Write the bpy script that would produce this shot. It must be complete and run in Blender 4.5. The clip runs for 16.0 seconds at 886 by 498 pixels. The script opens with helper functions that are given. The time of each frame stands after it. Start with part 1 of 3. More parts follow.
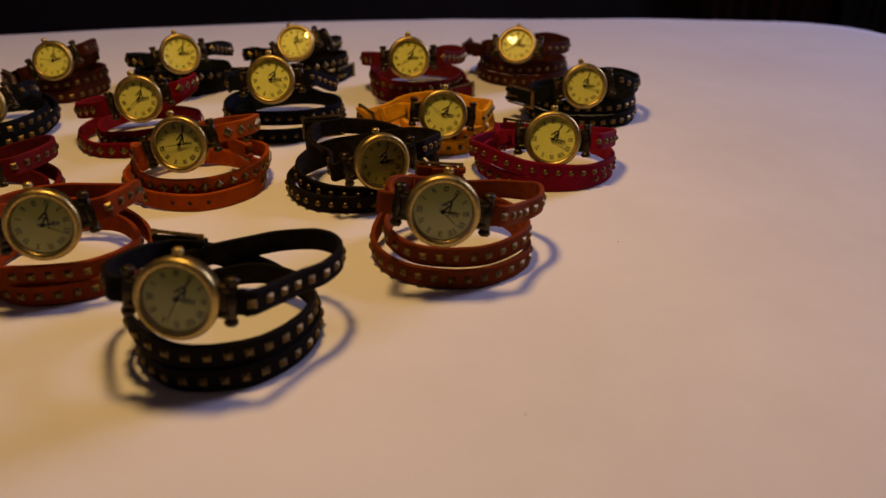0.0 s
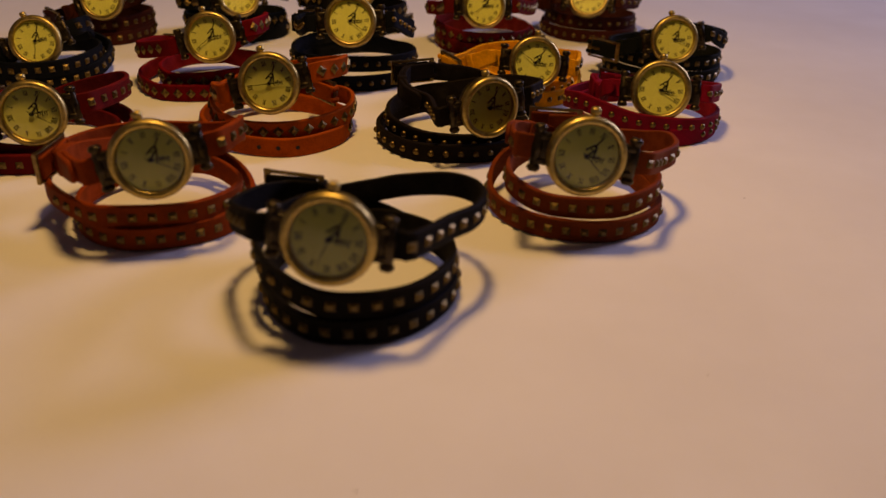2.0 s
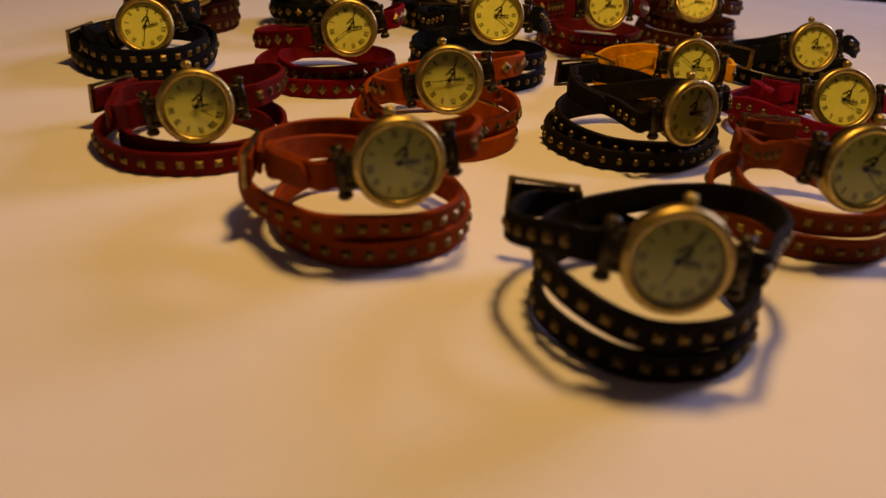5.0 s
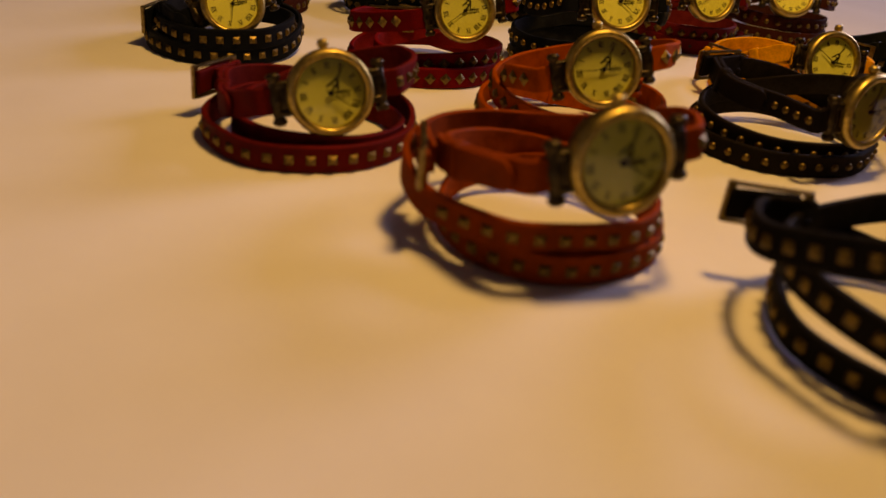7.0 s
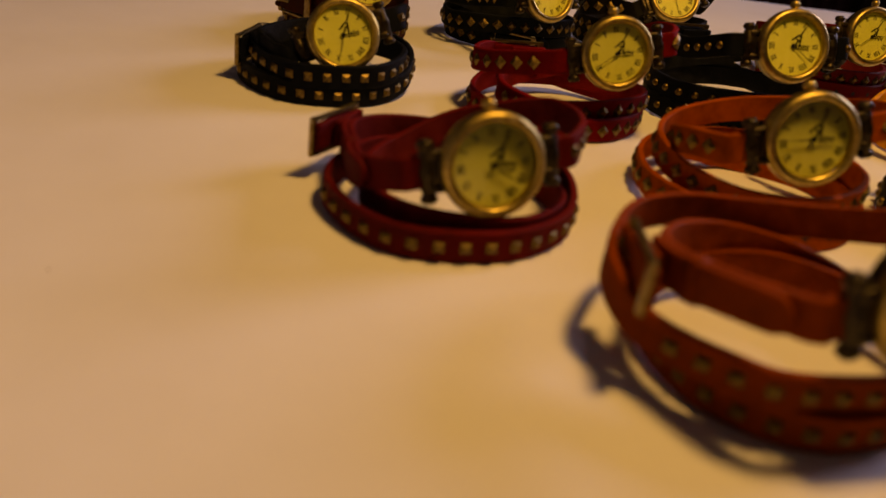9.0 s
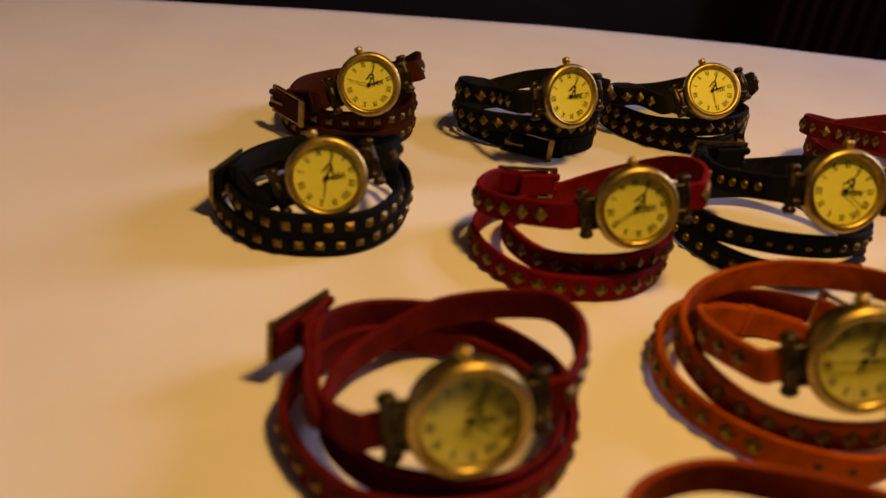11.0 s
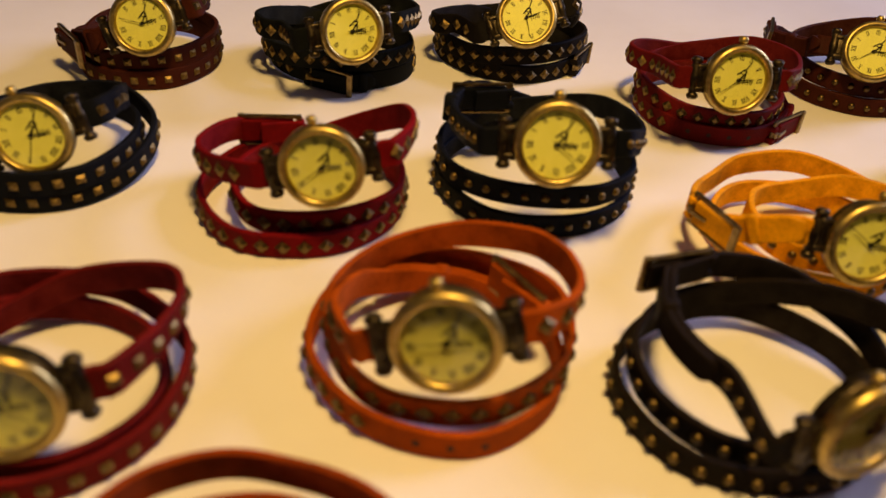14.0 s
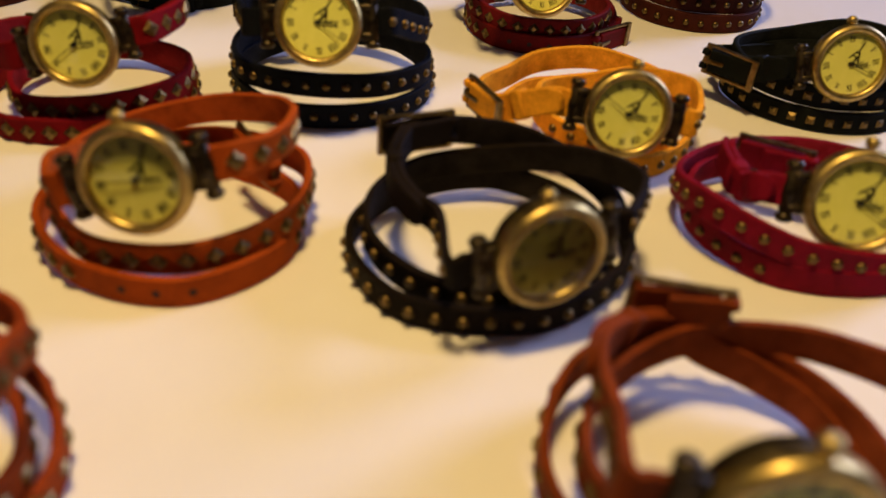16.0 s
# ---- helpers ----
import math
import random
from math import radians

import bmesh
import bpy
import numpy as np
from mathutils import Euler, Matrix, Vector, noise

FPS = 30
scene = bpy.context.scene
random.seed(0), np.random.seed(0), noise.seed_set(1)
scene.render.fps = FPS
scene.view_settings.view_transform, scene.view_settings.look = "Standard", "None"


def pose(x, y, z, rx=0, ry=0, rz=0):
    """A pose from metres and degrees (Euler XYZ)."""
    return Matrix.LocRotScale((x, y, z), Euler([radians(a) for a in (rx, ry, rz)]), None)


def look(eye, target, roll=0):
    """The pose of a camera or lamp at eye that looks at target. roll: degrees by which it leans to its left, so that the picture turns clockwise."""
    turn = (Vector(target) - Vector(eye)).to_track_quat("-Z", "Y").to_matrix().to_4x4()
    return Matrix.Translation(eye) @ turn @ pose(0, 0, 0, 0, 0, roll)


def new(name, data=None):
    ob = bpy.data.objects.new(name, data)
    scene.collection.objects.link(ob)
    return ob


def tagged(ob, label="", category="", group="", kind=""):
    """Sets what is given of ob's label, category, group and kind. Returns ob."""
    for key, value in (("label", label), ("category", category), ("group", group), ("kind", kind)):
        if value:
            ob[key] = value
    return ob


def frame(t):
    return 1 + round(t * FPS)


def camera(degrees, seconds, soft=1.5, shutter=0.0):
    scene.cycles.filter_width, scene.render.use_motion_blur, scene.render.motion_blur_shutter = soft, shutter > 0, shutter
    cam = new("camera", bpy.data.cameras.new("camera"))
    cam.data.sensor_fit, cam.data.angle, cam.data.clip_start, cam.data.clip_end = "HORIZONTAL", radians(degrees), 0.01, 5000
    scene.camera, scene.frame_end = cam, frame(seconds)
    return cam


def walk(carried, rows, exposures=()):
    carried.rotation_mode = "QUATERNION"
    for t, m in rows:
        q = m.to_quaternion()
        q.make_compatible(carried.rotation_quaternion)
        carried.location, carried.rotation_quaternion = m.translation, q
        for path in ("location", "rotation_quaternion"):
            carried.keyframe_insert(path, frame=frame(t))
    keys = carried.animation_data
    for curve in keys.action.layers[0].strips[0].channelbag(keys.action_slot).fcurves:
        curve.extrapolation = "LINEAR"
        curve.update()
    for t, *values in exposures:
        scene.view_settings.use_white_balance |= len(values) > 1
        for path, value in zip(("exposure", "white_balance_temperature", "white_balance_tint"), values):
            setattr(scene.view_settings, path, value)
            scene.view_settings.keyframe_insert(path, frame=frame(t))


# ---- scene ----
cam = camera(57.0, 16.0)
cam.data.dof.use_dof = True
cam.data.dof.focus_distance = 0.39
cam.data.dof.aperture_fstop = 10.0
ROWS = [
    (0.0, 0.0957, -0.0688, 0.1643, 63.17, -0.38, 1.13),
    (0.5, 0.0885, -0.0618, 0.1596, 62.64, -0.91, 1.19),
    (1.0, 0.0735, -0.0543, 0.1493, 62.09, -1.07, 0.88),
    (1.5, 0.0552, -0.0509, 0.1436, 61.78, -1.58, 0.55),
    (2.0, 0.0385, -0.0512, 0.1422, 61.51, -2.1, 0.43),
    (2.5, 0.0234, -0.0507, 0.1415, 61.59, -2.42, 0.41),
    (3.0, 0.0048, -0.0473, 0.1399, 61.7, -2.58, 0.2),
    (3.5, -0.0122, -0.0405, 0.137, 61.66, -2.66, 0.33),
    (6.0, -0.0901, -0.0015, 0.1141, 62.48, -5.51, -4.92),
    (6.5, -0.1026, 0.0077, 0.1097, 61.91, -5.0, -4.86),
    (7.0, -0.1205, 0.0223, 0.1031, 62.18, -6.22, -3.9),
    (7.5, -0.1303, 0.0394, 0.099, 62.35, -6.87, -2.95),
    (8.0, -0.1382, 0.0543, 0.1001, 62.35, -6.51, -2.27),
    (8.5, -0.1486, 0.0667, 0.101, 62.14, -7.14, -1.7),
    (9.0, -0.1572, 0.082, 0.0981, 62.23, -7.54, -1.32),
    (11.5, -0.1345, 0.1472, 0.1469, 60.33, -6.05, 2.5),
    (12.0, -0.1124, 0.1511, 0.1546, 59.38, -4.88, 2.81),
    (12.5, -0.0934, 0.1564, 0.16, 58.33, -4.69, 3.09),
    (13.0, -0.0733, 0.1593, 0.1675, 56.6, -4.55, 3.72),
    (13.5, -0.0552, 0.1633, 0.1687, 54.35, -4.59, 4.46),
    (14.0, -0.0368, 0.1603, 0.1629, 53.16, -4.72, 4.86),
    (14.5, -0.0211, 0.1562, 0.1588, 52.46, -4.6, 4.83),
    (15.0, -0.0016, 0.1563, 0.153, 52.1, -4.71, 4.06),
    (15.5, 0.0196, 0.1505, 0.1491, 52.94, -4.38, 4.2),
    (16.0, 0.0376, 0.1414, 0.136, 53.81, -4.13, 3.67),
]
EXPOSURES = [(0.0, 0.06, 6400, 16), (3.5, 0.10, 7300, 18), (6.0, 0.30, 7900, 13), (9.0, 0.15, 9000, 14), (12.0, 0.67, 7700, 10), (14.5, 0.86, 6300, 5), (16.0, 0.82, 5700, 4)]
walk(cam, [(t, pose(*p)) for t, *p in ROWS], EXPOSURES)

# ---- light ----
world = bpy.data.worlds.new("world")
scene.world = world
world.use_nodes = True
bg = world.node_tree.nodes["Background"]
bg.inputs["Color"].default_value = (0.9, 0.85, 1.0, 1)
bg.inputs["Strength"].default_value = 0.005


def lamp(name, kind, energy, colour, m, size):
    data = bpy.data.lights.new(name, kind)
    data.energy, data.color = energy, colour
    if kind == "AREA":
        data.shape, data.size, data.size_y = "RECTANGLE", size[0], size[1]
    else:
        data.shadow_soft_size = size
    ob = new(name, data)
    ob.matrix_world = m
    return ob


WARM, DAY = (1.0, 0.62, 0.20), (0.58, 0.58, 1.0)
lamp("ceiling_bulb", "POINT", 6.0, WARM, pose(0.0, 0.275, 0.50), 0.038)
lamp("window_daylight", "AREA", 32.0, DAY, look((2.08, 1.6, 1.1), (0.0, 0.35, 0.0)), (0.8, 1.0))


# ---- materials ----
def nodes_of(name):
    mat = bpy.data.materials.new(name)
    mat.use_nodes = True
    tree = mat.node_tree
    return mat, tree, tree.nodes["Principled BSDF"]


def mapping(tree, scale):
    co = tree.nodes.new("ShaderNodeTexCoord")
    mp = tree.nodes.new("ShaderNodeMapping")
    mp.inputs["Scale"].default_value = scale if isinstance(scale, tuple) else (scale,) * 3
    tree.links.new(co.outputs["Object"], mp.inputs["Vector"])
    return mp.outputs["Vector"]


def noise_tex(tree, vec, scale, detail=4.0, rough=0.6):
    n = tree.nodes.new("ShaderNodeTexNoise")
    n.inputs["Scale"].default_value, n.inputs["Detail"].default_value, n.inputs["Roughness"].default_value = scale, detail, rough
    tree.links.new(vec, n.inputs["Vector"])
    return n.outputs["Fac"]


def ramp(tree, fac, stops):
    r = tree.nodes.new("ShaderNodeValToRGB")
    el = r.color_ramp.elements
    while len(el) < len(stops):
        el.new(0.5)
    for e, (p, c) in zip(el, stops):
        e.position, e.color = p, (*c, 1) if len(c) == 3 else c
    tree.links.new(fac, r.inputs["Fac"])
    return r.outputs["Color"]


def bump(tree, bsdf, fac, strength, distance):
    b = tree.nodes.new("ShaderNodeBump")
    b.inputs["Strength"].default_value, b.inputs["Distance"].default_value = strength, distance
    tree.links.new(fac, b.inputs["Height"])
    tree.links.new(b.outputs["Normal"], bsdf.inputs["Normal"])


def surface(name, dark, light, rough, metal=0.0, grain=900.0, patch=60.0, relief=0.3, depth=0.0003, spec=0.5):
    """Two colours mixed by fine grain and broad patches, with fine relief."""
    mat, tree, b = nodes_of(name)
    vec = mapping(tree, 1.0)
    fine, broad = noise_tex(tree, vec, grain), noise_tex(tree, vec, patch, 3.0)
    mix = tree.nodes.new("ShaderNodeMath")
    mix.operation = "MULTIPLY_ADD"
    mix.inputs[1].default_value = 0.45
    tree.links.new(fine, mix.inputs[0])
    half = tree.nodes.new("ShaderNodeMath")
    half.operation, half.inputs[1].default_value = "MULTIPLY", 0.55
    tree.links.new(broad, half.inputs[0])
    tree.links.new(half.outputs[0], mix.inputs[2])
    tree.links.new(ramp(tree, mix.outputs[0], [(0.35, dark), (0.65, light)]), b.inputs["Base Color"])
    rr = ramp(tree, broad, [(0.3, (rough * 0.8,) * 3), (0.7, (min(1.0, rough * 1.2),) * 3)])
    tree.links.new(rr, b.inputs["Roughness"])
    b.inputs["Metallic"].default_value = metal
    b.inputs["Specular IOR Level"].default_value = spec
    bump(tree, b, fine, relief, depth)
    return mat


def leather(name, colour):
    top = surface(name, tuple(c * 0.52 for c in colour), tuple(min(1, c * 1.08) for c in colour), 0.68, grain=1400, patch=90, relief=0.35, depth=0.0002, spec=0.05)
    back = surface(name + "_flesh_side", tuple(c * 0.55 for c in colour), tuple(min(1, c * 1.25 + 0.01) for c in colour), 0.85, grain=2200, patch=140, relief=0.5, depth=0.0003, spec=0.03)
    return top, back


LEATHER = {
    "black": leather("black_leather", (0.009, 0.007, 0.006)),
    "navy": leather("navy_leather", (0.006, 0.007, 0.011)),
    "green_black": leather("green_black_leather", (0.007, 0.008, 0.007)),
    "dark_brown": leather("dark_brown_leather", (0.012, 0.008, 0.006)),
    "brown": leather("brown_leather", (0.052, 0.0115, 0.006)),
    "chestnut": leather("chestnut_leather", (0.19, 0.037, 0.007)),
    "tan": leather("tan_leather", (0.25, 0.039, 0.004)),
    "orange": leather("orange_leather", (0.37, 0.064, 0.003)),
    "yellow": leather("yellow_leather", (0.84, 0.36, 0.008)),
    "red": leather("red_leather", (0.17, 0.004, 0.007)),
    "dark_red": leather("dark_red_leather", (0.125, 0.007, 0.007)),
    "crimson": leather("crimson_leather", (0.21, 0.005, 0.022)),
}
BRASS = surface("antique_brass", (0.26, 0.185, 0.058), (0.60, 0.45, 0.145), 0.40, metal=1.0, grain=700, patch=120, relief=0.12)
DARK_BRASS = surface("blackened_brass", (0.014, 0.011, 0.007), (0.075, 0.055, 0.03), 0.38, metal=0.9, grain=900, patch=250, relief=0.4)
STUD_BRASS = surface("stud_brass", (0.075, 0.048, 0.018), (0.27, 0.185, 0.065), 0.46, metal=1.0, grain=900, patch=200, relief=0.2)
DIAL = surface("cream_dial", (0.78, 0.775, 0.17), (0.84, 0.825, 0.22), 0.5, grain=500, patch=120, relief=0.05)
INK = surface("dial_ink", (0.012, 0.011, 0.010), (0.03, 0.026, 0.02), 0.8, spec=0.1)
LINT = surface("lint_fluff", (0.10, 0.07, 0.05), (0.2, 0.15, 0.11), 0.9)
# Near-black stands in for the shade inside a punched hole.
HOLE = surface("hole_shade_disc", (0.01, 0.006, 0.004), (0.02, 0.01, 0.008), 0.9)

GLASS, gtree, gb = nodes_of("watch_glass")
clear, gloss, fres, blend = (gtree.nodes.new(k) for k in ("ShaderNodeBsdfTransparent", "ShaderNodeBsdfGlossy", "ShaderNodeFresnel", "ShaderNodeMixShader"))
clear.inputs["Color"].default_value = (0.94, 0.95, 0.93, 1)
gloss.inputs["Roughness"].default_value = 0.03
fres.inputs["IOR"].default_value = 1.5
gtree.links.new(fres.outputs[0], blend.inputs[0])
gtree.links.new(clear.outputs[0], blend.inputs[1])
gtree.links.new(gloss.outputs[0], blend.inputs[2])
gtree.links.new(blend.outputs[0], gtree.nodes["Material Output"].inputs["Surface"])
gtree.nodes.remove(gb)


def cloth_material():
    mat, tree, b = nodes_of("white_tablecloth")
    vec = mapping(tree, 1.0)
    weave, soft, wide = noise_tex(tree, vec, 1600.0, 2.0), noise_tex(tree, vec, 9.0, 5.0), noise_tex(tree, vec, 3.5, 4.0)
    tree.links.new(ramp(tree, soft, [(0.3, (0.74, 0.71, 0.69)), (0.7, (0.82, 0.795, 0.775))]), b.inputs["Base Color"])
    b.inputs["Roughness"].default_value = 0.85
    b.inputs["Specular IOR Level"].default_value = 0.25
    add = tree.nodes.new("ShaderNodeMath")
    add.operation, add.inputs[1].default_value = "MULTIPLY_ADD", 0.03
    tree.links.new(weave, add.inputs[0])
    tree.links.new(wide, add.inputs[2])
    bump(tree, b, add.outputs[0], 0.35, 0.012)
    return mat


CLOTH = cloth_material()
WOOD = surface("dark_table_wood", (0.03, 0.014, 0.007), (0.07, 0.035, 0.018), 0.4, grain=80, patch=6, relief=0.2)
# For the unseen ceiling and two walls; its tone sets the bounced fill.
PLASTER = surface("bounce_plaster", (0.25, 0.22, 0.20), (0.34, 0.30, 0.27), 0.9, grain=90, patch=2.5, relief=0.2, depth=0.001)
# Near-black wall colour stands in for the unlit depth of the room.
WALL = surface("shade_dark_wall", (0.020, 0.012, 0.010), (0.028, 0.017, 0.014), 0.8, grain=60, patch=3, relief=0.1)
FLOOR = surface("dark_floor_boards", (0.02, 0.012, 0.008), (0.035, 0.02, 0.012), 0.5, grain=40, patch=3, relief=0.1)
# Both curtain colours are dimmed to carry the shade at the far wall.
RED_CLOTH = surface("shade_dimmed_red_cloth", (0.0250, 0.0030, 0.0030), (0.0450, 0.0060, 0.0050), 0.85, grain=300, patch=8, relief=0.3)
GREY_CLOTH = surface("shade_dimmed_grey_cloth", (0.0300, 0.0275, 0.0250), (0.0450, 0.0400, 0.0375), 0.85, grain=300, patch=8, relief=0.3)


# ---- mesh helpers ----
def mesh_from(name, bm, mats, smooth=True):
    me = bpy.data.meshes.new(name)
    bmesh.ops.recalc_face_normals(bm, faces=bm.faces)
    bm.to_mesh(me)
    bm.free()
    for m in mats if isinstance(mats, (list, tuple)) else [mats]:
        me.materials.append(m)
    for p in me.polygons:
        p.use_smooth = smooth
    return me


def put(name, me, parent, m=None, label=""):
    ob = new(name, me)
    ob.parent = parent
    if m is not None:
        ob.matrix_local = m
    return tagged(ob, label)


def part(name, bm, material, parent, label="", smooth=True):
    return put(name, mesh_from(name, bm, material, smooth), parent, None, label)


def lathe(bm, profile, n=48, close=True):
    """Turns (radius, height) points round z."""
    rings = [[bm.verts.new((r * math.cos(2 * math.pi * k / n), r * math.sin(2 * math.pi * k / n), z)) for k in range(n)] for r, z in profile]
    pairs = list(zip(rings, rings[1:])) + ([(rings[-1], rings[0])] if close else [])
    for a, b in pairs:
        for k in range(n):
            bm.faces.new((a[k], a[(k + 1) % n], b[(k + 1) % n], b[k]))
    return rings


def box(bm, size, m, bevel=0.0):
    made = bmesh.ops.create_cube(bm, size=1.0, matrix=m @ Matrix.Diagonal((*size, 1)))
    if bevel:
        edges = list({e for v in made["verts"] for e in v.link_edges})
        bmesh.ops.bevel(bm, geom=edges, offset=bevel, segments=2, affect="EDGES", profile=0.6)


def poly(bm, pts, z0, z1):
    """A flat shape of that outline, from z0 to z1."""
    a, b = [bm.verts.new((x, y, z0)) for x, y in pts], [bm.verts.new((x, y, z1)) for x, y in pts]
    bm.faces.new(b)
    n = len(pts)
    for k in range(n):
        bm.faces.new((a[k], a[(k + 1) % n], b[(k + 1) % n], b[k]))


MM = 0.001

# ---- the room ----
def slab(name, size, m, mat, label, category):
    bm = bmesh.new()
    box(bm, size, Matrix.Identity(4))
    ob = new(name, mesh_from(name, bm, mat, False))
    ob.matrix_world = m
    return tagged(ob, label, category, kind="structure")


slab("floor", (5.0, 6.6, 0.1), pose(-0.25, 0.5, -0.80), FLOOR, "dark wooden floor of the dim room", "floor")
slab("ceiling", (5.0, 6.6, 0.1), pose(-0.25, 0.5, 1.90), PLASTER, "unseen greyish plaster ceiling, added to bounce fill light", "ceiling")
slab("wall_north", (4.95, 0.1, 2.6), pose(-0.225, 3.75, 0.55), WALL, "dark brown wall, deep shade put into its colour", "wall")
slab("wall_south", (4.95, 0.1, 2.6), pose(-0.225, -2.75, 0.55), PLASTER, "unseen greyish plaster wall behind the table, added to bounce fill light", "wall")
slab("wall_west", (0.1, 6.4, 2.6), pose(-2.65, 0.5, 0.55), PLASTER, "unseen greyish plaster wall beside the table, added to bounce fill light", "wall")


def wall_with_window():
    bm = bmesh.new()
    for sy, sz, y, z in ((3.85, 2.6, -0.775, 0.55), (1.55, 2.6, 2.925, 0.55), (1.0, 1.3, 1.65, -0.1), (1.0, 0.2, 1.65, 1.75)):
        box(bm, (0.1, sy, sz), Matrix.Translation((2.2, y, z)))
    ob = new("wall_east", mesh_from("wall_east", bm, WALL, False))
    tagged(ob, "unseen wall, darkened in colour, with a daylight window opening", "wall", kind="structure")


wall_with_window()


def curtain(name, x0, x1, y, mat, label):
    bm = bmesh.new()
    n = 60
    front, back = [], []
    for k in range(n + 1):
        x = x0 + (x1 - x0) * k / n
        w = 0.035 * math.sin(k * 0.9) + 0.012 * math.sin(k * 2.3 + 1)
        front.append([bm.verts.new((x, y + w, z)) for z in (-0.74, 0.4, 1.7)])
        back.append([bm.verts.new((x, y + w + 0.006, z)) for z in (-0.74, 0.4, 1.7)])
    for a, b in zip(front, front[1:]):
        for j in (0, 1):
            bm.faces.new((a[j], b[j], b[j + 1], a[j + 1]))
    for a, b in zip(back, back[1:]):
        for j in (0, 1):
            bm.faces.new((b[j], a[j], a[j + 1], b[j + 1]))
    ob = new(name, mesh_from(name, bm, mat))
    return tagged(ob, label, "curtain")


curtain("curtain", 1.10, 1.62, 3.4, RED_CLOTH, "dark red curtain, dimmed in colour for the shade it hangs in")
curtain("curtain", 1.68, 2.12, 3.4, GREY_CLOTH, "dull grey curtain, dimmed in colour for the shade it hangs in")

# ---- the table ----
OUTLINE = [(-1.0, 0.36), (-0.72, 0.52), (-0.40, 0.655), (-0.18, 0.722), (0.03, 0.768), (0.24, 0.788), (0.40, 0.782), (0.475, 0.762), (0.51, 0.70), (0.55, 0.55),
           (0.62, 0.2), (0.68, -0.2), (0.66, -0.55), (0.4, -0.72), (-0.3, -0.75), (-0.9, -0.7), (-1.1, -0.4), (-1.12, 0.1)]


def smooth_loop(pts, per=8):
    out, n = [], len(pts)
    for i in range(n):
        a, b, c, d = (Vector(pts[(i + k - 1) % n]) for k in range(4))
        for j in range(per):
            t = j / per
            out.append(0.5 * ((2 * b) + (c - a) * t + (2 * a - 5 * b + 4 * c - d) * t * t + (3 * b - a - 3 * c + d) * t ** 3))
    return out


EDGE = smooth_loop(OUTLINE)
MID = Vector((-0.1, 0.1))


def build_table():
    root = tagged(new("table"), "large dark wooden table under a white cloth", "table")
    root.location = (MID.x, MID.y, -0.75)
    bm = bmesh.new()
    pts = [((p - MID) * 0.985) for p in EDGE]
    poly(bm, pts, 0.715, 0.745)
    bm.faces.new([bm.verts.new((p.x, p.y, 0.715)) for p in reversed(pts)])
    part("tabletop", bm, WOOD, root, smooth=False)
    for x, y in ((-0.75, -0.6), (0.6, -0.6), (0.5, 0.5), (-0.6, 0.3)):
        bm = bmesh.new()
        lathe(bm, [(0.02, 0.0), (0.028, 0.01), (0.03, 0.3), (0.04, 0.6), (0.045, 0.716), (0.001, 0.716), (0.001, 0.0)], 16)
        ob = part("leg", bm, WOOD, root)
        ob.location = (x, y, 0)


build_table()


def build_cloth():
    bm = bmesh.new()
    steps = [0.02 + 0.98 * k / 70 for k in range(71)]
    n = len(EDGE)

    def height(p):
        away = max(0.0, min(1.0, (Vector((p.x * 0.9, p.y - 0.33)).length - 0.30) / 0.2))
        near = max(0.0, min(1.0, (0.10 - p.y) / 0.15))
        return -0.0012 * max(away, near) * (0.5 + noise.noise((p.x * 5 + p.y * 2, p.y * 11, 0.3))) - 0.0006 * away * (1 + noise.noise((p.x * 16, p.y * 30, 4.0)))

    rings = []
    for s in steps:
        ring = []
        for q in EDGE:
            p = MID + (q - MID) * s
            ring.append(bm.verts.new((p.x, p.y, min(0.0, height(p)))))
        rings.append(ring)
    for k in range(1, 9):
        ring = []
        for i, q in enumerate(EDGE):
            out = (q - MID).normalized()
            fold = 0.012 * k / 8 * math.sin(i * 0.8)
            p = q + out * (0.004 + 0.012 * min(1, k / 2) + fold)
            ring.append(bm.verts.new((p.x, p.y, -0.002 - 0.03 * k)))
        rings.append(ring)
    mid = bm.verts.new((MID.x, MID.y, 0))
    for k in range(n):
        bm.faces.new((mid, rings[0][k], rings[0][(k + 1) % n]))
    for a, b in zip(rings, rings[1:]):
        for k in range(n):
            bm.faces.new((a[k], b[k], b[(k + 1) % n], a[(k + 1) % n]))
    ob = new("tablecloth", mesh_from("tablecloth", bm, CLOTH))
    tagged(ob, "smooth white tablecloth with faint creases over the table", "tablecloth")


build_cloth()


# ---- meshes that all the watches share ----
def case_mesh():
    bm = bmesh.new()
    lathe(bm, [(11.2 * MM, -7.6 * MM), (12.6 * MM, -7.0 * MM), (12.9 * MM, -5.2 * MM), (12.9 * MM, -1.2 * MM), (10.0 * MM, -1.2 * MM), (0.2 * MM, -1.2 * MM), (0.2 * MM, -7.6 * MM)], 56)
    return mesh_from("case", bm, DARK_BRASS)


def bezel_mesh():
    bm = bmesh.new()
    lathe(bm, [(13.0 * MM, -3.4 * MM), (13.7 * MM, -3.0 * MM), (13.8 * MM, -0.6 * MM), (13.5 * MM, 0.4 * MM), (12.8 * MM, 1.1 * MM), (12.0 * MM, 1.3 * MM), (11.3 * MM, 1.0 * MM), (10.8 * MM, 0.2 * MM), (10.7 * MM, -1.3 * MM)], 64)
    return mesh_from("bezel", bm, BRASS)


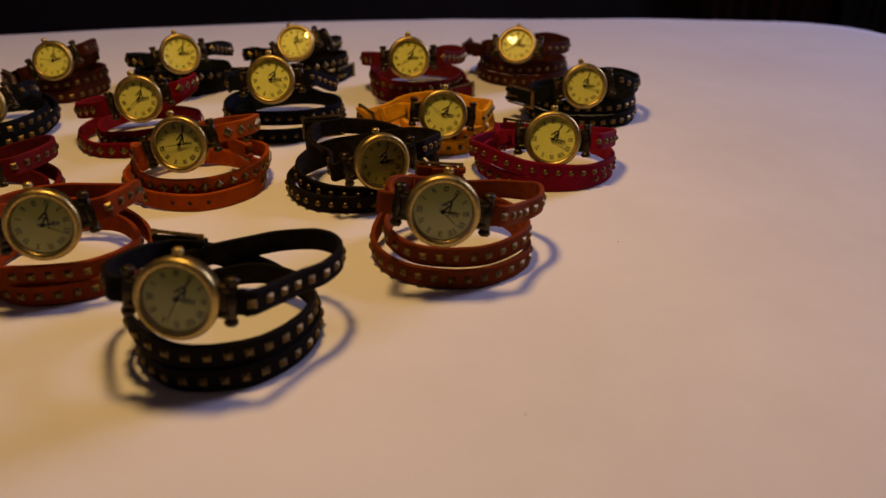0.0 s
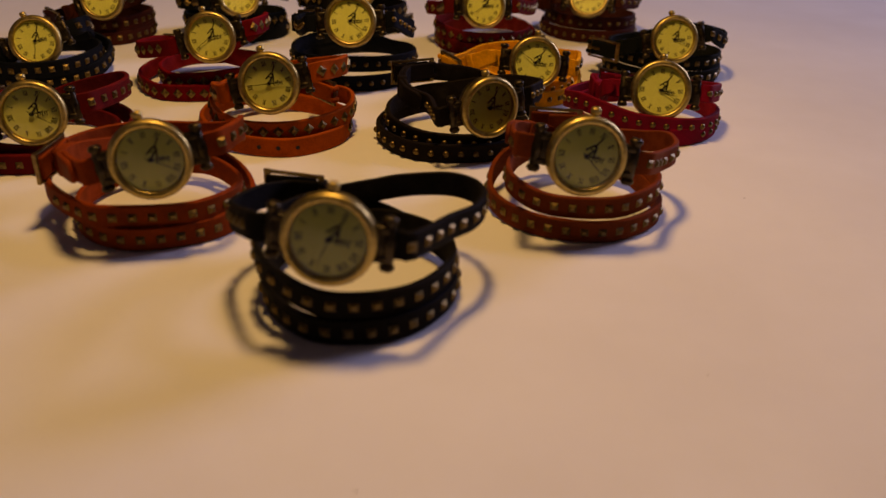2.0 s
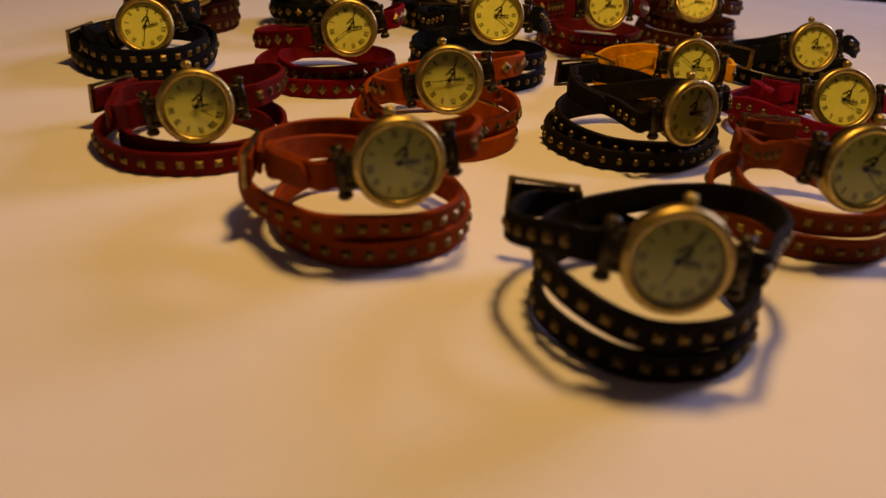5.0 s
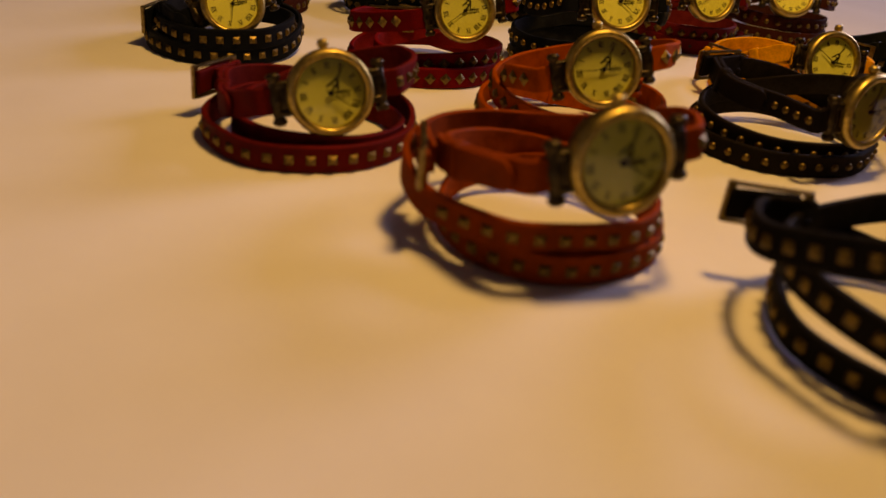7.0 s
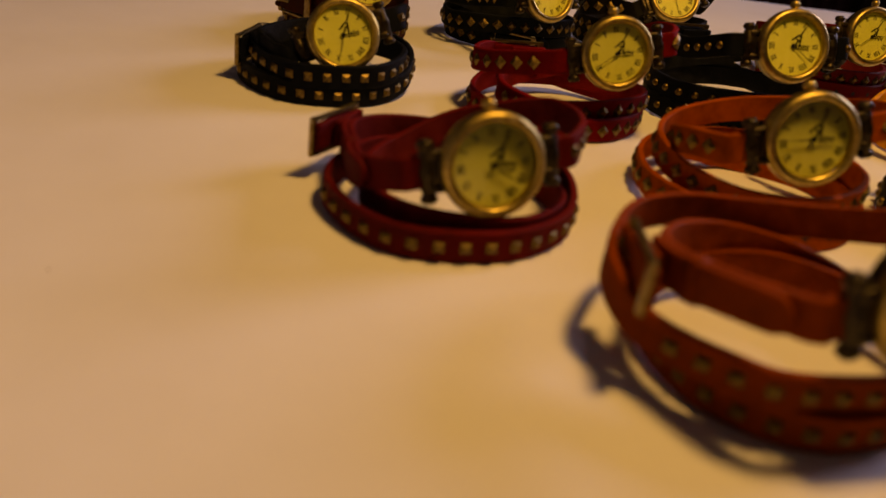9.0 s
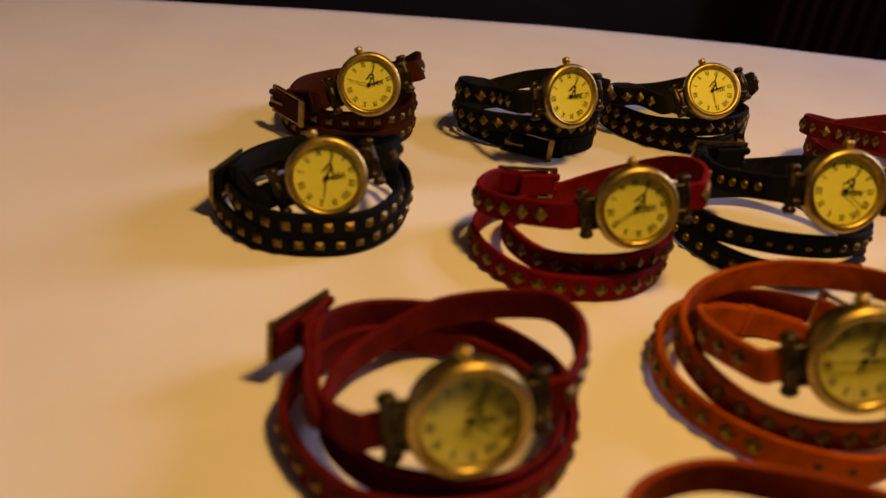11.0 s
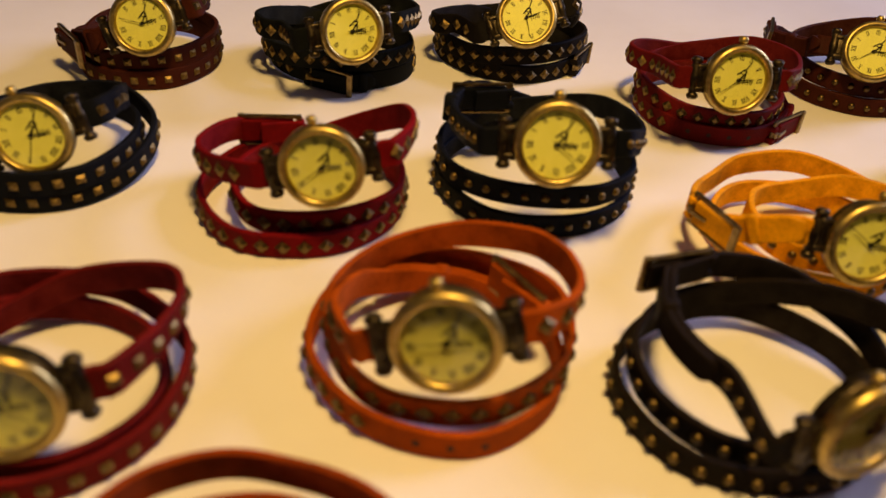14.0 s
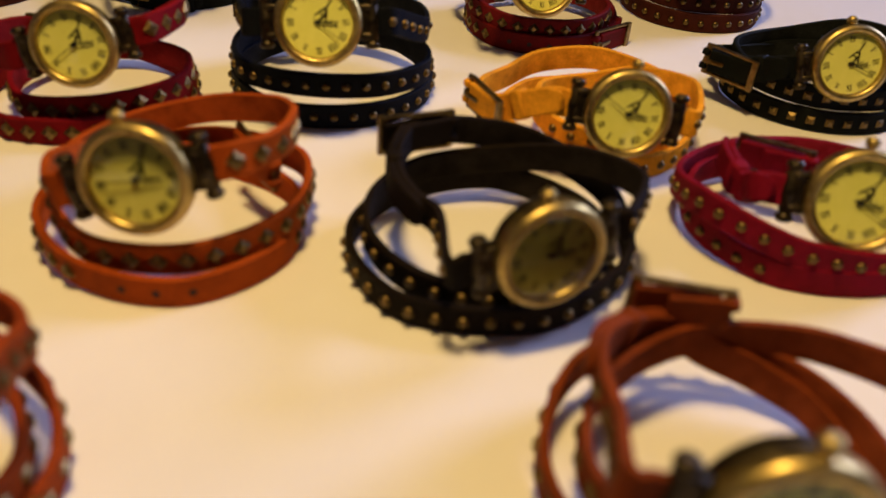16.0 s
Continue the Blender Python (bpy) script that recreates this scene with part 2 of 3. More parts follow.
def dial_mesh():
    bm = bmesh.new()
    lathe(bm, [(0.02 * MM, -0.8 * MM), (10.75 * MM, -0.8 * MM), (10.75 * MM, -1.15 * MM), (0.02 * MM, -1.15 * MM)], 56)
    return mesh_from("dial", bm, DIAL, False)


def glass_mesh():
    bm = bmesh.new()
    top = [(11.1 * MM * s, (0.9 + 0.7 * (1 - s * s)) * MM) for s in (1, 0.85, 0.65, 0.4, 0.2, 0.01)]
    lathe(bm, top, 48, False)
    return mesh_from("watch_glass", bm, GLASS)


def crown_mesh():
    bm = bmesh.new()
    lathe(bm, [(0.1 * MM, 12.5 * MM), (1.1 * MM, 12.5 * MM), (1.1 * MM, 14.0 * MM), (1.6 * MM, 14.2 * MM), (1.8 * MM, 14.7 * MM), (1.8 * MM, 15.8 * MM), (1.3 * MM, 16.4 * MM), (0.1 * MM, 16.7 * MM)], 14)
    bmesh.ops.rotate(bm, verts=bm.verts, cent=(0, 0, 0), matrix=Matrix.Rotation(radians(-90), 3, "X"))
    bmesh.ops.translate(bm, verts=bm.verts, vec=(0, 0, -2.2 * MM))
    return mesh_from("crown", bm, BRASS)


ROMAN = ["III", "IV", "V", "VI", "VII", "VIII", "IX", "X", "XI", "XII", "I", "II"]


def stroke(bm, x0, y0, x1, y1, w, m, z):
    d = Vector((x1 - x0, y1 - y0)).normalized() * w / 2
    s = Vector((-d.y, d.x))
    pts = [m @ Vector((*q, 0)) for q in (Vector((x0, y0)) - s, Vector((x1, y1)) - s, Vector((x1, y1)) + s, Vector((x0, y0)) + s)]
    poly(bm, [(p.x, p.y) for p in pts], z, z + 0.06 * MM)


def numeral_mesh(text, turn):
    """One Roman numeral, its top towards the rim; turn in degrees clockwise from the crown."""
    bm = bmesh.new()
    wide = {"I": 0.62, "V": 1.25, "X": 1.25}
    x = -sum(wide[c] for c in text) / 2 * MM
    m = Matrix.Rotation(radians(-turn), 4, "Z") @ Matrix.Translation((0, 7.7 * MM, 0))
    h = 1.9 * MM
    z = -0.8 * MM
    for c in text:
        w = wide[c] * MM
        if c == "I":
            stroke(bm, x + w / 2, 0, x + w / 2, h, 0.28 * MM, m, z)
        elif c == "V":
            stroke(bm, x + 0.1 * MM, h, x + w / 2, 0, 0.30 * MM, m, z)
            stroke(bm, x + w - 0.1 * MM, h, x + w / 2, 0, 0.16 * MM, m, z)
        else:
            stroke(bm, x + 0.1 * MM, h, x + w - 0.1 * MM, 0, 0.30 * MM, m, z)
            stroke(bm, x + w - 0.1 * MM, h, x + 0.1 * MM, 0, 0.16 * MM, m, z)
        x += w
    for y in (0, h):
        stroke(bm, -sum(wide[c] for c in text) / 2 * MM, y, sum(wide[c] for c in text) / 2 * MM, y, 0.12 * MM, m, z)
    return mesh_from("numeral", bm, INK, False)


def motif_mesh():
    """A small tower drawing beside the middle of the dial."""
    bm = bmesh.new()
    m = Matrix.Rotation(radians(-32), 4, "Z") @ Matrix.Scale(1.4, 4)
    z = -0.8 * MM
    stroke(bm, -1.3 * MM, 1.0 * MM, -0.3 * MM, 3.4 * MM, 0.42 * MM, m, z)
    stroke(bm, 1.3 * MM, 1.0 * MM, 0.3 * MM, 3.4 * MM, 0.42 * MM, m, z)
    stroke(bm, -1.0 * MM, 2.0 * MM, 1.0 * MM, 2.0 * MM, 0.3 * MM, m, z)
    stroke(bm, -0.7 * MM, 3.0 * MM, 0.7 * MM, 3.0 * MM, 0.3 * MM, m, z)
    stroke(bm, 0, 3.2 * MM, 0, 5.6 * MM, 0.4 * MM, m, z)
    return mesh_from("tower_motif", bm, INK, False)


def bars_mesh():
    """Unreadable lettering, as bars."""
    bm = bmesh.new()
    m = Matrix.Rotation(radians(-98), 4, "Z")
    z = -0.8 * MM
    for y, w in ((2.2, 2.6), (3.1, 1.8), (4.0, 2.4), (4.9, 1.4), (5.7, 1.8)):
        stroke(bm, -w / 2 * MM, y * MM, w / 2 * MM, y * MM, 0.38 * MM, m, z)
    return mesh_from("lettering_bars", bm, INK, False)


def pointer_mesh(name, length, w0, w1, tail, z):
    bm = bmesh.new()
    poly(bm, [(-w0 / 2 * MM, -tail * MM), (w0 / 2 * MM, -tail * MM), (w0 * 0.65 * MM, length * 0.45 * MM), (w1 / 2 * MM, length * MM), (-w1 / 2 * MM, length * MM), (-w0 * 0.65 * MM, length * 0.45 * MM)], z * MM, (z + 0.12) * MM)
    if w0 > 0.4:
        lathe(bm, [(0.05 * MM, (z - 0.2) * MM), (0.8 * MM, (z - 0.2) * MM), (0.8 * MM, (z + 0.25) * MM), (0.05 * MM, (z + 0.3) * MM)], 16)
    return mesh_from(name, bm, INK, False)


def lug_mesh():
    """A lug: two necks from the case and a cross bar with a knob at both ends; its bar runs along y."""
    bm = bmesh.new()
    box(bm, (4.6 * MM, 9.0 * MM, 3.6 * MM), Matrix.Translation((13.6 * MM, 0, -3.8 * MM)), 0.9 * MM)
    for y in (-4.3, 4.3):
        box(bm, (5.2 * MM, 2.4 * MM, 4.2 * MM), Matrix.Translation((14.2 * MM, y * MM, -3.6 * MM)), 0.8 * MM)
    pr = [(0.05, -8.2), (1.7, -8.1), (2.4, -7.1), (2.0, -6.1), (1.5, -5.7), (1.9, -5.0), (1.9, -2.0), (2.2, -1.2), (2.2, 1.2), (1.9, 2.0), (1.9, 5.0), (1.5, 5.7), (2.0, 6.1), (2.4, 7.1), (1.7, 8.1), (0.05, 8.2)]
    bm2 = bmesh.new()
    lathe(bm2, [(r * MM, z * MM) for r, z in pr], 14)
    bmesh.ops.rotate(bm2, verts=bm2.verts, cent=(0, 0, 0), matrix=Matrix.Rotation(radians(90), 3, "X"))
    bmesh.ops.translate(bm2, verts=bm2.verts, vec=(16.6 * MM, 0, -3.6 * MM))
    tmp = bpy.data.meshes.new("tmp")
    bm2.to_mesh(tmp)
    bm2.free()
    bm.from_mesh(tmp)
    bpy.data.meshes.remove(tmp)
    return mesh_from("lug", bm, DARK_BRASS)


def stud_mesh(kind):
    bm = bmesh.new()
    if kind == "round":
        lathe(bm, [(1.5 * MM, -0.2 * MM), (1.46 * MM, 0.35 * MM), (1.14 * MM, 0.9 * MM), (0.6 * MM, 1.2 * MM), (0.02 * MM, 1.3 * MM)], 12, False)
        return mesh_from("stud", bm, STUD_BRASS)
    h = 1.5 if kind == "square" else 1.8
    turn = 0 if kind == "square" else 45
    levels = [(h, -0.2), (h, 0.2), (h * 0.45, 1.05)]
    rings = []
    for s, z in levels:
        rings.append([bm.verts.new(Matrix.Rotation(radians(turn), 3, "Z") @ Vector((x * s * MM, y * s * MM, z * MM))) for x, y in ((-1, -1), (1, -1), (1, 1), (-1, 1))])
    for a, b in zip(rings, rings[1:]):
        for k in range(4):
            bm.faces.new((a[k], a[(k + 1) % 4], b[(k + 1) % 4], b[k]))
    bm.faces.new(rings[-1])
    return mesh_from("stud", bm, STUD_BRASS, False)


def hole_mesh():
    # A thin disc on the strap's face, coloured as a hole's dark inside.
    bm = bmesh.new()
    lathe(bm, [(0.02 * MM, 0.06 * MM), (1.0 * MM, 0.06 * MM), (1.1 * MM, -0.2 * MM)], 12, False)
    return mesh_from("punched_hole", bm, HOLE, False)


def buckle_frame_mesh():
    """A flat rectangular frame; x along the band, y across it; its far bar stands proud, over the strap."""
    bm = bmesh.new()
    a, b = 10.0, 5.4
    box(bm, (2.2 * MM, 2 * b * MM + 1.1 * MM, 1.5 * MM), Matrix.Translation((-a * MM, 0, 0)), 0.4 * MM)
    box(bm, (2.4 * MM, 2 * b * MM + 1.1 * MM, 1.6 * MM), Matrix.Translation((a * MM, 0, 2.2 * MM)), 0.45 * MM)
    for y in (-b, b):
        box(bm, (2 * a * MM, 1.1 * MM, 1.5 * MM), Matrix.Translation((0, y * MM, 0.8 * MM)) @ Matrix.Rotation(-0.1, 4, "Y"), 0.4 * MM)
    return mesh_from("buckle_bar", bm, BUCKLE, False)


def prong_mesh():
    bm = bmesh.new()
    box(bm, (7.0 * MM, 1.5 * MM, 1.2 * MM), Matrix.Translation((-5.8 * MM, 0, 2.2 * MM)) @ Matrix.Rotation(0.1, 4, "Y"), 0.35 * MM)
    box(bm, (2.4 * MM, 2.6 * MM, 3.0 * MM), Matrix.Translation((-9.6 * MM, 0, 0.8 * MM)), 0.5 * MM)
    return mesh_from("prong", bm, BUCKLE, False)


BUCKLE = surface("buckle_brass", (0.11, 0.078, 0.032), (0.32, 0.225, 0.09), 0.36, metal=1.0, grain=700, patch=180, relief=0.25)
CASE, BEZEL, DIALS, GLAZE, CROWN, LUG = case_mesh(), bezel_mesh(), dial_mesh(), glass_mesh(), crown_mesh(), lug_mesh()
NUMERALS = [numeral_mesh(text, 30 * k) for k, text in enumerate(ROMAN)]
MOTIF, BARS = motif_mesh(), bars_mesh()
HOUR, MINUTE, SECOND = pointer_mesh("hour_pointer", 4.6, 0.5, 0.2, 0.9, -0.45), pointer_mesh("minute_pointer", 6.6, 0.42, 0.15, 1.2, -0.25), pointer_mesh("second_pointer", 8.4, 0.22, 0.1, 2.0, -0.05)
STUDS = {k: stud_mesh(k) for k in ("square", "diamond", "round")}
def tab_mesh(mats):
    """The end of the short strap, folded round the buckle's bar."""
    bm = bmesh.new()
    box(bm, (18.5 * MM, 8.4 * MM, 2.1 * MM), Matrix.Translation((1.0 * MM, 0, 0.95 * MM)), 0.7 * MM)
    box(bm, (14.0 * MM, 8.0 * MM, 1.7 * MM), Matrix.Translation((-3.6 * MM, 0, -1.3 * MM)) @ Matrix.Rotation(0.07, 4, "Y"), 0.6 * MM)
    for y in (-2.75, 2.75):
        box(bm, (3.0 * MM, 2.6 * MM, 4.4 * MM), Matrix.Translation((-10.6 * MM, y * MM, -0.1 * MM)), 1.0 * MM)
    return mesh_from("buckle_tab", bm, mats[0], False)


TABS = {k: tab_mesh(v) for k, v in LEATHER.items()}
PUNCH, BUCKLE_FRAME, PRONG = hole_mesh(), buckle_frame_mesh(), prong_mesh()

HALF_W, THICK = 4.3 * MM, 2.0 * MM


def spline(pts, step):
    """Catmull-Rom through the points (each a Vector of 6: place and width direction), sampled about every step."""
    out = []
    for i in range(len(pts) - 1):
        a, b, c, d = pts[max(i - 1, 0)], pts[i], pts[i + 1], pts[min(i + 2, len(pts) - 1)]
        n = max(2, int(np.linalg.norm((c - b)[:3]) / step))
        for j in range(n):
            t = j / n
            out.append(0.5 * ((2 * b) + (c - a) * t + (2 * a - 5 * b + 4 * c - d) * t * t + (3 * b - a - 3 * c + d) * t ** 3))
    out.append(pts[-1])
    return np.array(out)


class Band:
    """The frame of a strap along its length."""

    def __init__(self, pts, step=1.6 * MM):
        s = spline([np.array(p, float) for p in pts], step)
        self.p, w = s[:, :3], s[:, 3:]
        tan = np.gradient(self.p, axis=0)
        tan /= np.linalg.norm(tan, axis=1)[:, None]
        w = w - (w * tan).sum(1)[:, None] * tan
        self.w, self.t = w / np.linalg.norm(w, axis=1)[:, None], tan
        self.n = np.cross(self.t, self.w)
        self.s = np.r_[0, np.cumsum(np.linalg.norm(np.diff(self.p, axis=0), axis=1))]

    def at(self, s, lift=0.0, across=0.0):
        """The pose on the outer face at the length s: x along the band, y across, z out."""
        i = int(np.clip(np.searchsorted(self.s, s), 1, len(self.s) - 1))
        f = (s - self.s[i - 1]) / (self.s[i] - self.s[i - 1])
        p, t, w = ((1 - f) * q[i - 1] + f * q[i] for q in (self.p, self.t, self.w))
        x = Vector(t).normalized()
        y = (Vector(w) - Vector(w).dot(x) * x).normalized()
        z = x.cross(y)
        m = Matrix((x, y, z)).transposed().to_4x4()
        m.translation = Vector(p) + z * (THICK / 2 + lift) + y * across
        return m

    def mesh(self, name, mats, half=HALF_W, thick=THICK, i0=0, i1=None, lift=0.0, round_end=False):
        prof = [(-1, -0.35), (-0.93, -0.5), (0.93, -0.5), (1, -0.35), (1, 0.3), (0.9, 0.5), (-0.9, 0.5), (-1, 0.3)]
        bm = bmesh.new()
        rows, idx = [], list(range(i0, len(self.p) if i1 is None else i1))
        for k, i in enumerate(idx):
            h = half
            if round_end:
                e = (len(idx) - 1 - k) * 1.6 * MM
                h = half * math.sqrt(max(0.08, 1 - (1 - min(1.0, e / half)) ** 2))
            wob = 1 + 0.03 * noise.noise((self.s[i] * 60, 0.0, half * 900))
            rows.append([bm.verts.new(self.p[i] + self.w[i] * a * h * wob + self.n[i] * (b * thick + lift)) for a, b in prof])
        for a, b in zip(rows, rows[1:]):
            for k in range(8):
                f = bm.faces.new((a[k], a[(k + 1) % 8], b[(k + 1) % 8], b[k]))
                f.material_index = 1 if k == 1 else 0
                bm.edges.get((a[k], b[k])).smooth = False
        bm.faces.new(rows[0])
        bm.faces.new(list(reversed(rows[-1])))
        return mesh_from(name, bm, mats)


def wrap_watch(label, colour, stud, dial, face, ring, radius=(32, 31), loops=(), bare=(), buckle=(300, 0), holes=(), second=200, size=1.0, tail=34, tuck=0, plate=None, group="wrap watches on the cloth"):
    """A wrap watch. dial: its middle in mm; face: azimuth, tilt back and roll of the dial in degrees; ring: the middle of its loops in mm.
    loops: (angle from the front, extra radius, height) in mm along the strap, from the lug on the crown's right round the back.
    tuck: mm by which the lowest loop is drawn in on the left; bare: stretches of the strap without studs, in angles; buckle: angle along the strap, lift."""
    root = tagged(new("wrap_watch"), label, "watch", group)
    base = Vector((ring[0], ring[1], 0)) * MM
    root.location = base
    az, tilt, roll = (radians(a) for a in face)
    n = Vector((math.sin(az) * math.cos(tilt), -math.cos(az) * math.cos(tilt), math.sin(tilt)))
    up0 = (Vector((0, 0, 1)) - n.z * n).normalized()
    right0 = up0.cross(n)
    up = math.cos(roll) * up0 + math.sin(roll) * right0
    right = up.cross(n)
    m = Matrix((right, up, n)).transposed().to_4x4()
    m.translation = Vector(dial) * MM - base
    m = m @ Matrix.Diagonal((size, size, size, 1))
    case = put("case", CASE, root, m, "round antique brass watch case")
    put("bezel", BEZEL, case)
    put("dial", DIALS, case, None, "cream yellow dial with Roman numerals")
    put("crown", CROWN, case)
    for me in NUMERALS:
        put("numeral", me, case)
    put("tower_motif", MOTIF, case)
    put("lettering_bars", BARS, case)
    put("hour_pointer", HOUR, case, pose(0, 0, 0, 0, 0, -40))
    put("minute_pointer", MINUTE, case, pose(0, 0, 0, 0, 0, -100 + second % 17))
    put("second_pointer", SECOND, case, pose(0, 0, 0, 0, 0, -second))
    put("watch_glass", GLAZE, case).visible_shadow = False
    put("lug", LUG, root, m)
    put("lug", LUG, root, m @ pose(0, 0, 0, 0, 0, 180))

    def on_lug(side, out, back):
        p = m @ Vector((side * out * MM, 0, -back * MM))
        return (*p, *up)

    def on_ring(angle, extra, z, lean=0.0):
        a = radians(angle)
        o = Vector((math.sin(a), -math.cos(a), 0))
        w = (Vector((0, 0, 1)) + o * lean).normalized()
        p = Vector((o.x * (radius[0] + extra) + tuck * max(0.0, -o.x) * max(0.0, 1 - z / 13), o.y * (radius[1] + extra), 0)) * MM
        return (p.x, p.y, z * MM, *w)

    r, l = m @ Vector((23.5 * MM, 0, -5.0 * MM)), m @ Vector((-23.5 * MM, 0, -5.0 * MM))
    first = math.degrees(math.atan2(r.x / radius[0], -r.y / radius[1])) + 14
    last = 1080 + math.degrees(math.atan2(l.x / radius[0], -l.y / radius[1])) - 12
    loops = [q for q in loops if first < q[0] < last]
    pts = [on_lug(1, 16.8, 3.8), on_lug(1, 20.5, 4.3), on_lug(1, 23.5, 5.0)] + [on_ring(*q) for q in loops] + [on_lug(-1, 23.5, 5.0), on_lug(-1, 20.5, 4.3), on_lug(-1, 16.8, 3.8)]
    band = Band(pts)
    ang = np.degrees(np.unwrap(np.arctan2(band.p[:, 0] / radius[0], -band.p[:, 1] / radius[1])))
    ang += 360 * round((loops[0][0] - np.interp(30 * MM, band.s, ang)) / 360)

    def length_at(a):
        return float(band.s[int(np.argmin(np.abs(ang - a)))])

    strap = put("strap", band.mesh("strap", LEATHER[colour]), root)
    gap = 6.7 * MM
    for k in range(int((band.s[-1] - 8 * MM) / gap)):
        s = 6.5 * MM + k * gap
        a = float(np.interp(s, band.s, ang))
        if any(lo <= a <= hi for lo, hi in bare) or s > band.s[-1] - 5 * MM:
            continue
        put("stud", STUDS[stud], strap, band.at(s))
    for a, count in holes:
        s = length_at(a)
        for k in range(count):
            put("punched_hole", PUNCH, strap, band.at(s + k * 8.5 * MM))
    if buckle is not None:
        s = length_at(buckle[0])
        i = int(np.searchsorted(band.s, s))
        at = band.at(s, (1.2 + buckle[1]) * MM) @ pose(0, 0, 0, 0, -8, 0)
        if plate is not None:
            x, y, z, turn = plate
            c = Vector((x, y, z)) * MM - base
            along = Vector((math.cos(radians(turn)), math.sin(radians(turn)), 0))
            out = along.cross(Vector((0, 0, 1)))
            if out.dot(Vector((c.x, c.y, 0))) < 0:
                along, out = -along, -out
            at = Matrix((along, Vector((0, 0, 1)), out)).transposed().to_4x4()
            at.translation = c + out * 1.5 * MM
        hold = put("buckle", BUCKLE_FRAME, root, at, "long rectangular antique brass buckle")
        put("prong", PRONG, hold)
        put("buckle_tab", TABS[colour], hold)
        j = min(len(band.p) - 2, i + int(tail / 1.6))
        if j - i > 4:
            put("strap_tail", band.mesh("strap_tail", LEATHER[colour], HALF_W * 0.97, THICK * 0.9, max(0, i - 2), j, THICK * 0.98, True), root)
            kp = put("keeper", band.mesh("keeper", LEATHER[colour], HALF_W * 1.12, THICK * 2.3, i + 7, i + 10, THICK * 0.5), root)
    return root


def helix(zd, back=15, mid=13.2, low=4.6, top=0, inner=-1.0, outer=0.5, corner=None, rise=0.0, inside=-1.5):
    """The usual winding: from the right lug round the back, twice round below, and up on the left to the other lug.
    corner: angle, extra radius and height of the end where the strap folds back at the buckle."""
    pts = [(58, top + 1, zd - 2.5), (100, top + 1, zd - 4.5), (145, top, (zd * 0.55 + back * 0.45)), (190, top - 1, back), (245, inner, (back + mid) / 2), (300, inner, mid + 0.6), (345, inner, mid), (400, inner, mid - 0.3),
           (450, inner - 1, mid - 1.2), (520, inner - 2.6, min(mid - 2.5, back - 1)), (580, inner - 1, low + 3), (630, outer, low + 0.6), (675, outer, low), (720, outer, low), (770, outer, low), (830, outer + 1.5, low), (885, outer + 2.2, low + 1.5)]
    if corner is None:
        return pts + [(935, outer + 1.5, low + 9 + rise), (975, outer, zd - 12 + rise), (1012, outer - 2, zd - 5)]
    a, ex, zc = corner
    a += 1080
    pts = [q for q in pts if q[0] < a - 52]
    pts += [(a - 42, outer + 2.0, low + (zc - low) * 0.45), (a - 17, ex * 0.75, zc - 2), (a, ex, zc), (a + 14, ex * 0.7, zc + (zd - zc) * 0.2)]
    b = a + 32
    while b < 1080 - 25:
        f = (b - a) / max(1.0, 1050 - a)
        pts.append((b, ex * max(0.0, 0.5 - f) + inside, zc + (zd - 2 - zc) * min(1.0, f)))
        b += 28
    return pts


BARE_LEFT = (930, 1200)
wrap_watch(label="black leather wrap watch with square brass studs on the cloth", colour="black", stud="square",
          dial=(9, 149, 35), face=(-3, 10, 4), ring=(17, 182), radius=(30, 31),
          loops=[(67, -1.1, 30.0), (86, 3.7, 29.0), (105, 8.5, 28.0), (122, 10.5, 27.0), (140, 10.0, 25.0), (162, 7.0, 22.0), (180, 5.2, 19.6), (220, 3.8, 18.1), (260, 4.3, 19.0), (300, 5.6, 18.5), (340, 2.7, 13.6), (390, -1.5, 12.7), (440, -2.2, 12.6), (490, -1.2, 10.6), (540, 0.5, 9.7), (590, 3.5, 7.1), (640, 6.0, 5.1), (690, 4.3, 4.5), (740, 0.5, 4.5), (790, -1.3, 4.8), (840, 0.4, 5.4), (885, 3.2, 8.5), (912, 5.5, 13.0), (937, 9.0, 19.0), (960, 12.0, 22.8), (990, 13.0, 26.3)],
          bare=(), buckle=(940, 0), plate=(-12, 210.5, 21.5, -6), second=200, tuck=4, tail=0)
wrap_watch(label="tan leather wrap watch with square studs and plain buckle strap", colour="tan", stud="square",
          dial=(-57, 201, 35), face=(12, 8, -11), ring=(-67, 233), radius=(33, 31),
          loops=[(68, 3.2, 38.3), (82, 1.4, 37.2), (96, -0.5, 35.0), (120, 0.0, 29.0), (150, 1.5, 23.0), (175, 3.0, 20.5), (200, 6.0, 20.0), (225, 7.0, 20.0), (250, 6.0, 20.5), (268, 7.5, 19.0), (282, 6.5, 15.5), (296, 4.0, 13.0), (320, 1.0, 12.3), (345, 0.0, 12.3), (400, -1.0, 12.1), (450, -2.0, 11.2), (520, -3.6, 9.9), (580, -2.0, 7.6), (630, 0.5, 5.2), (675, 0.8, 4.6), (720, 0.5, 4.6), (770, 0.5, 4.6), (810, 1.5, 5.0), (840, 1.0, 8.0), (870, -0.5, 12.0), (900, -2.0, 15.0), (930, -3.5, 17.5), (960, -4.5, 20.0), (990, -3.5, 23.0), (1020, -2.0, 26.0)],
          bare=(BARE_LEFT, (130, 300)), buckle=(993, 0), plate=(-101, 228, 23.0, -87), second=125, tuck=7)
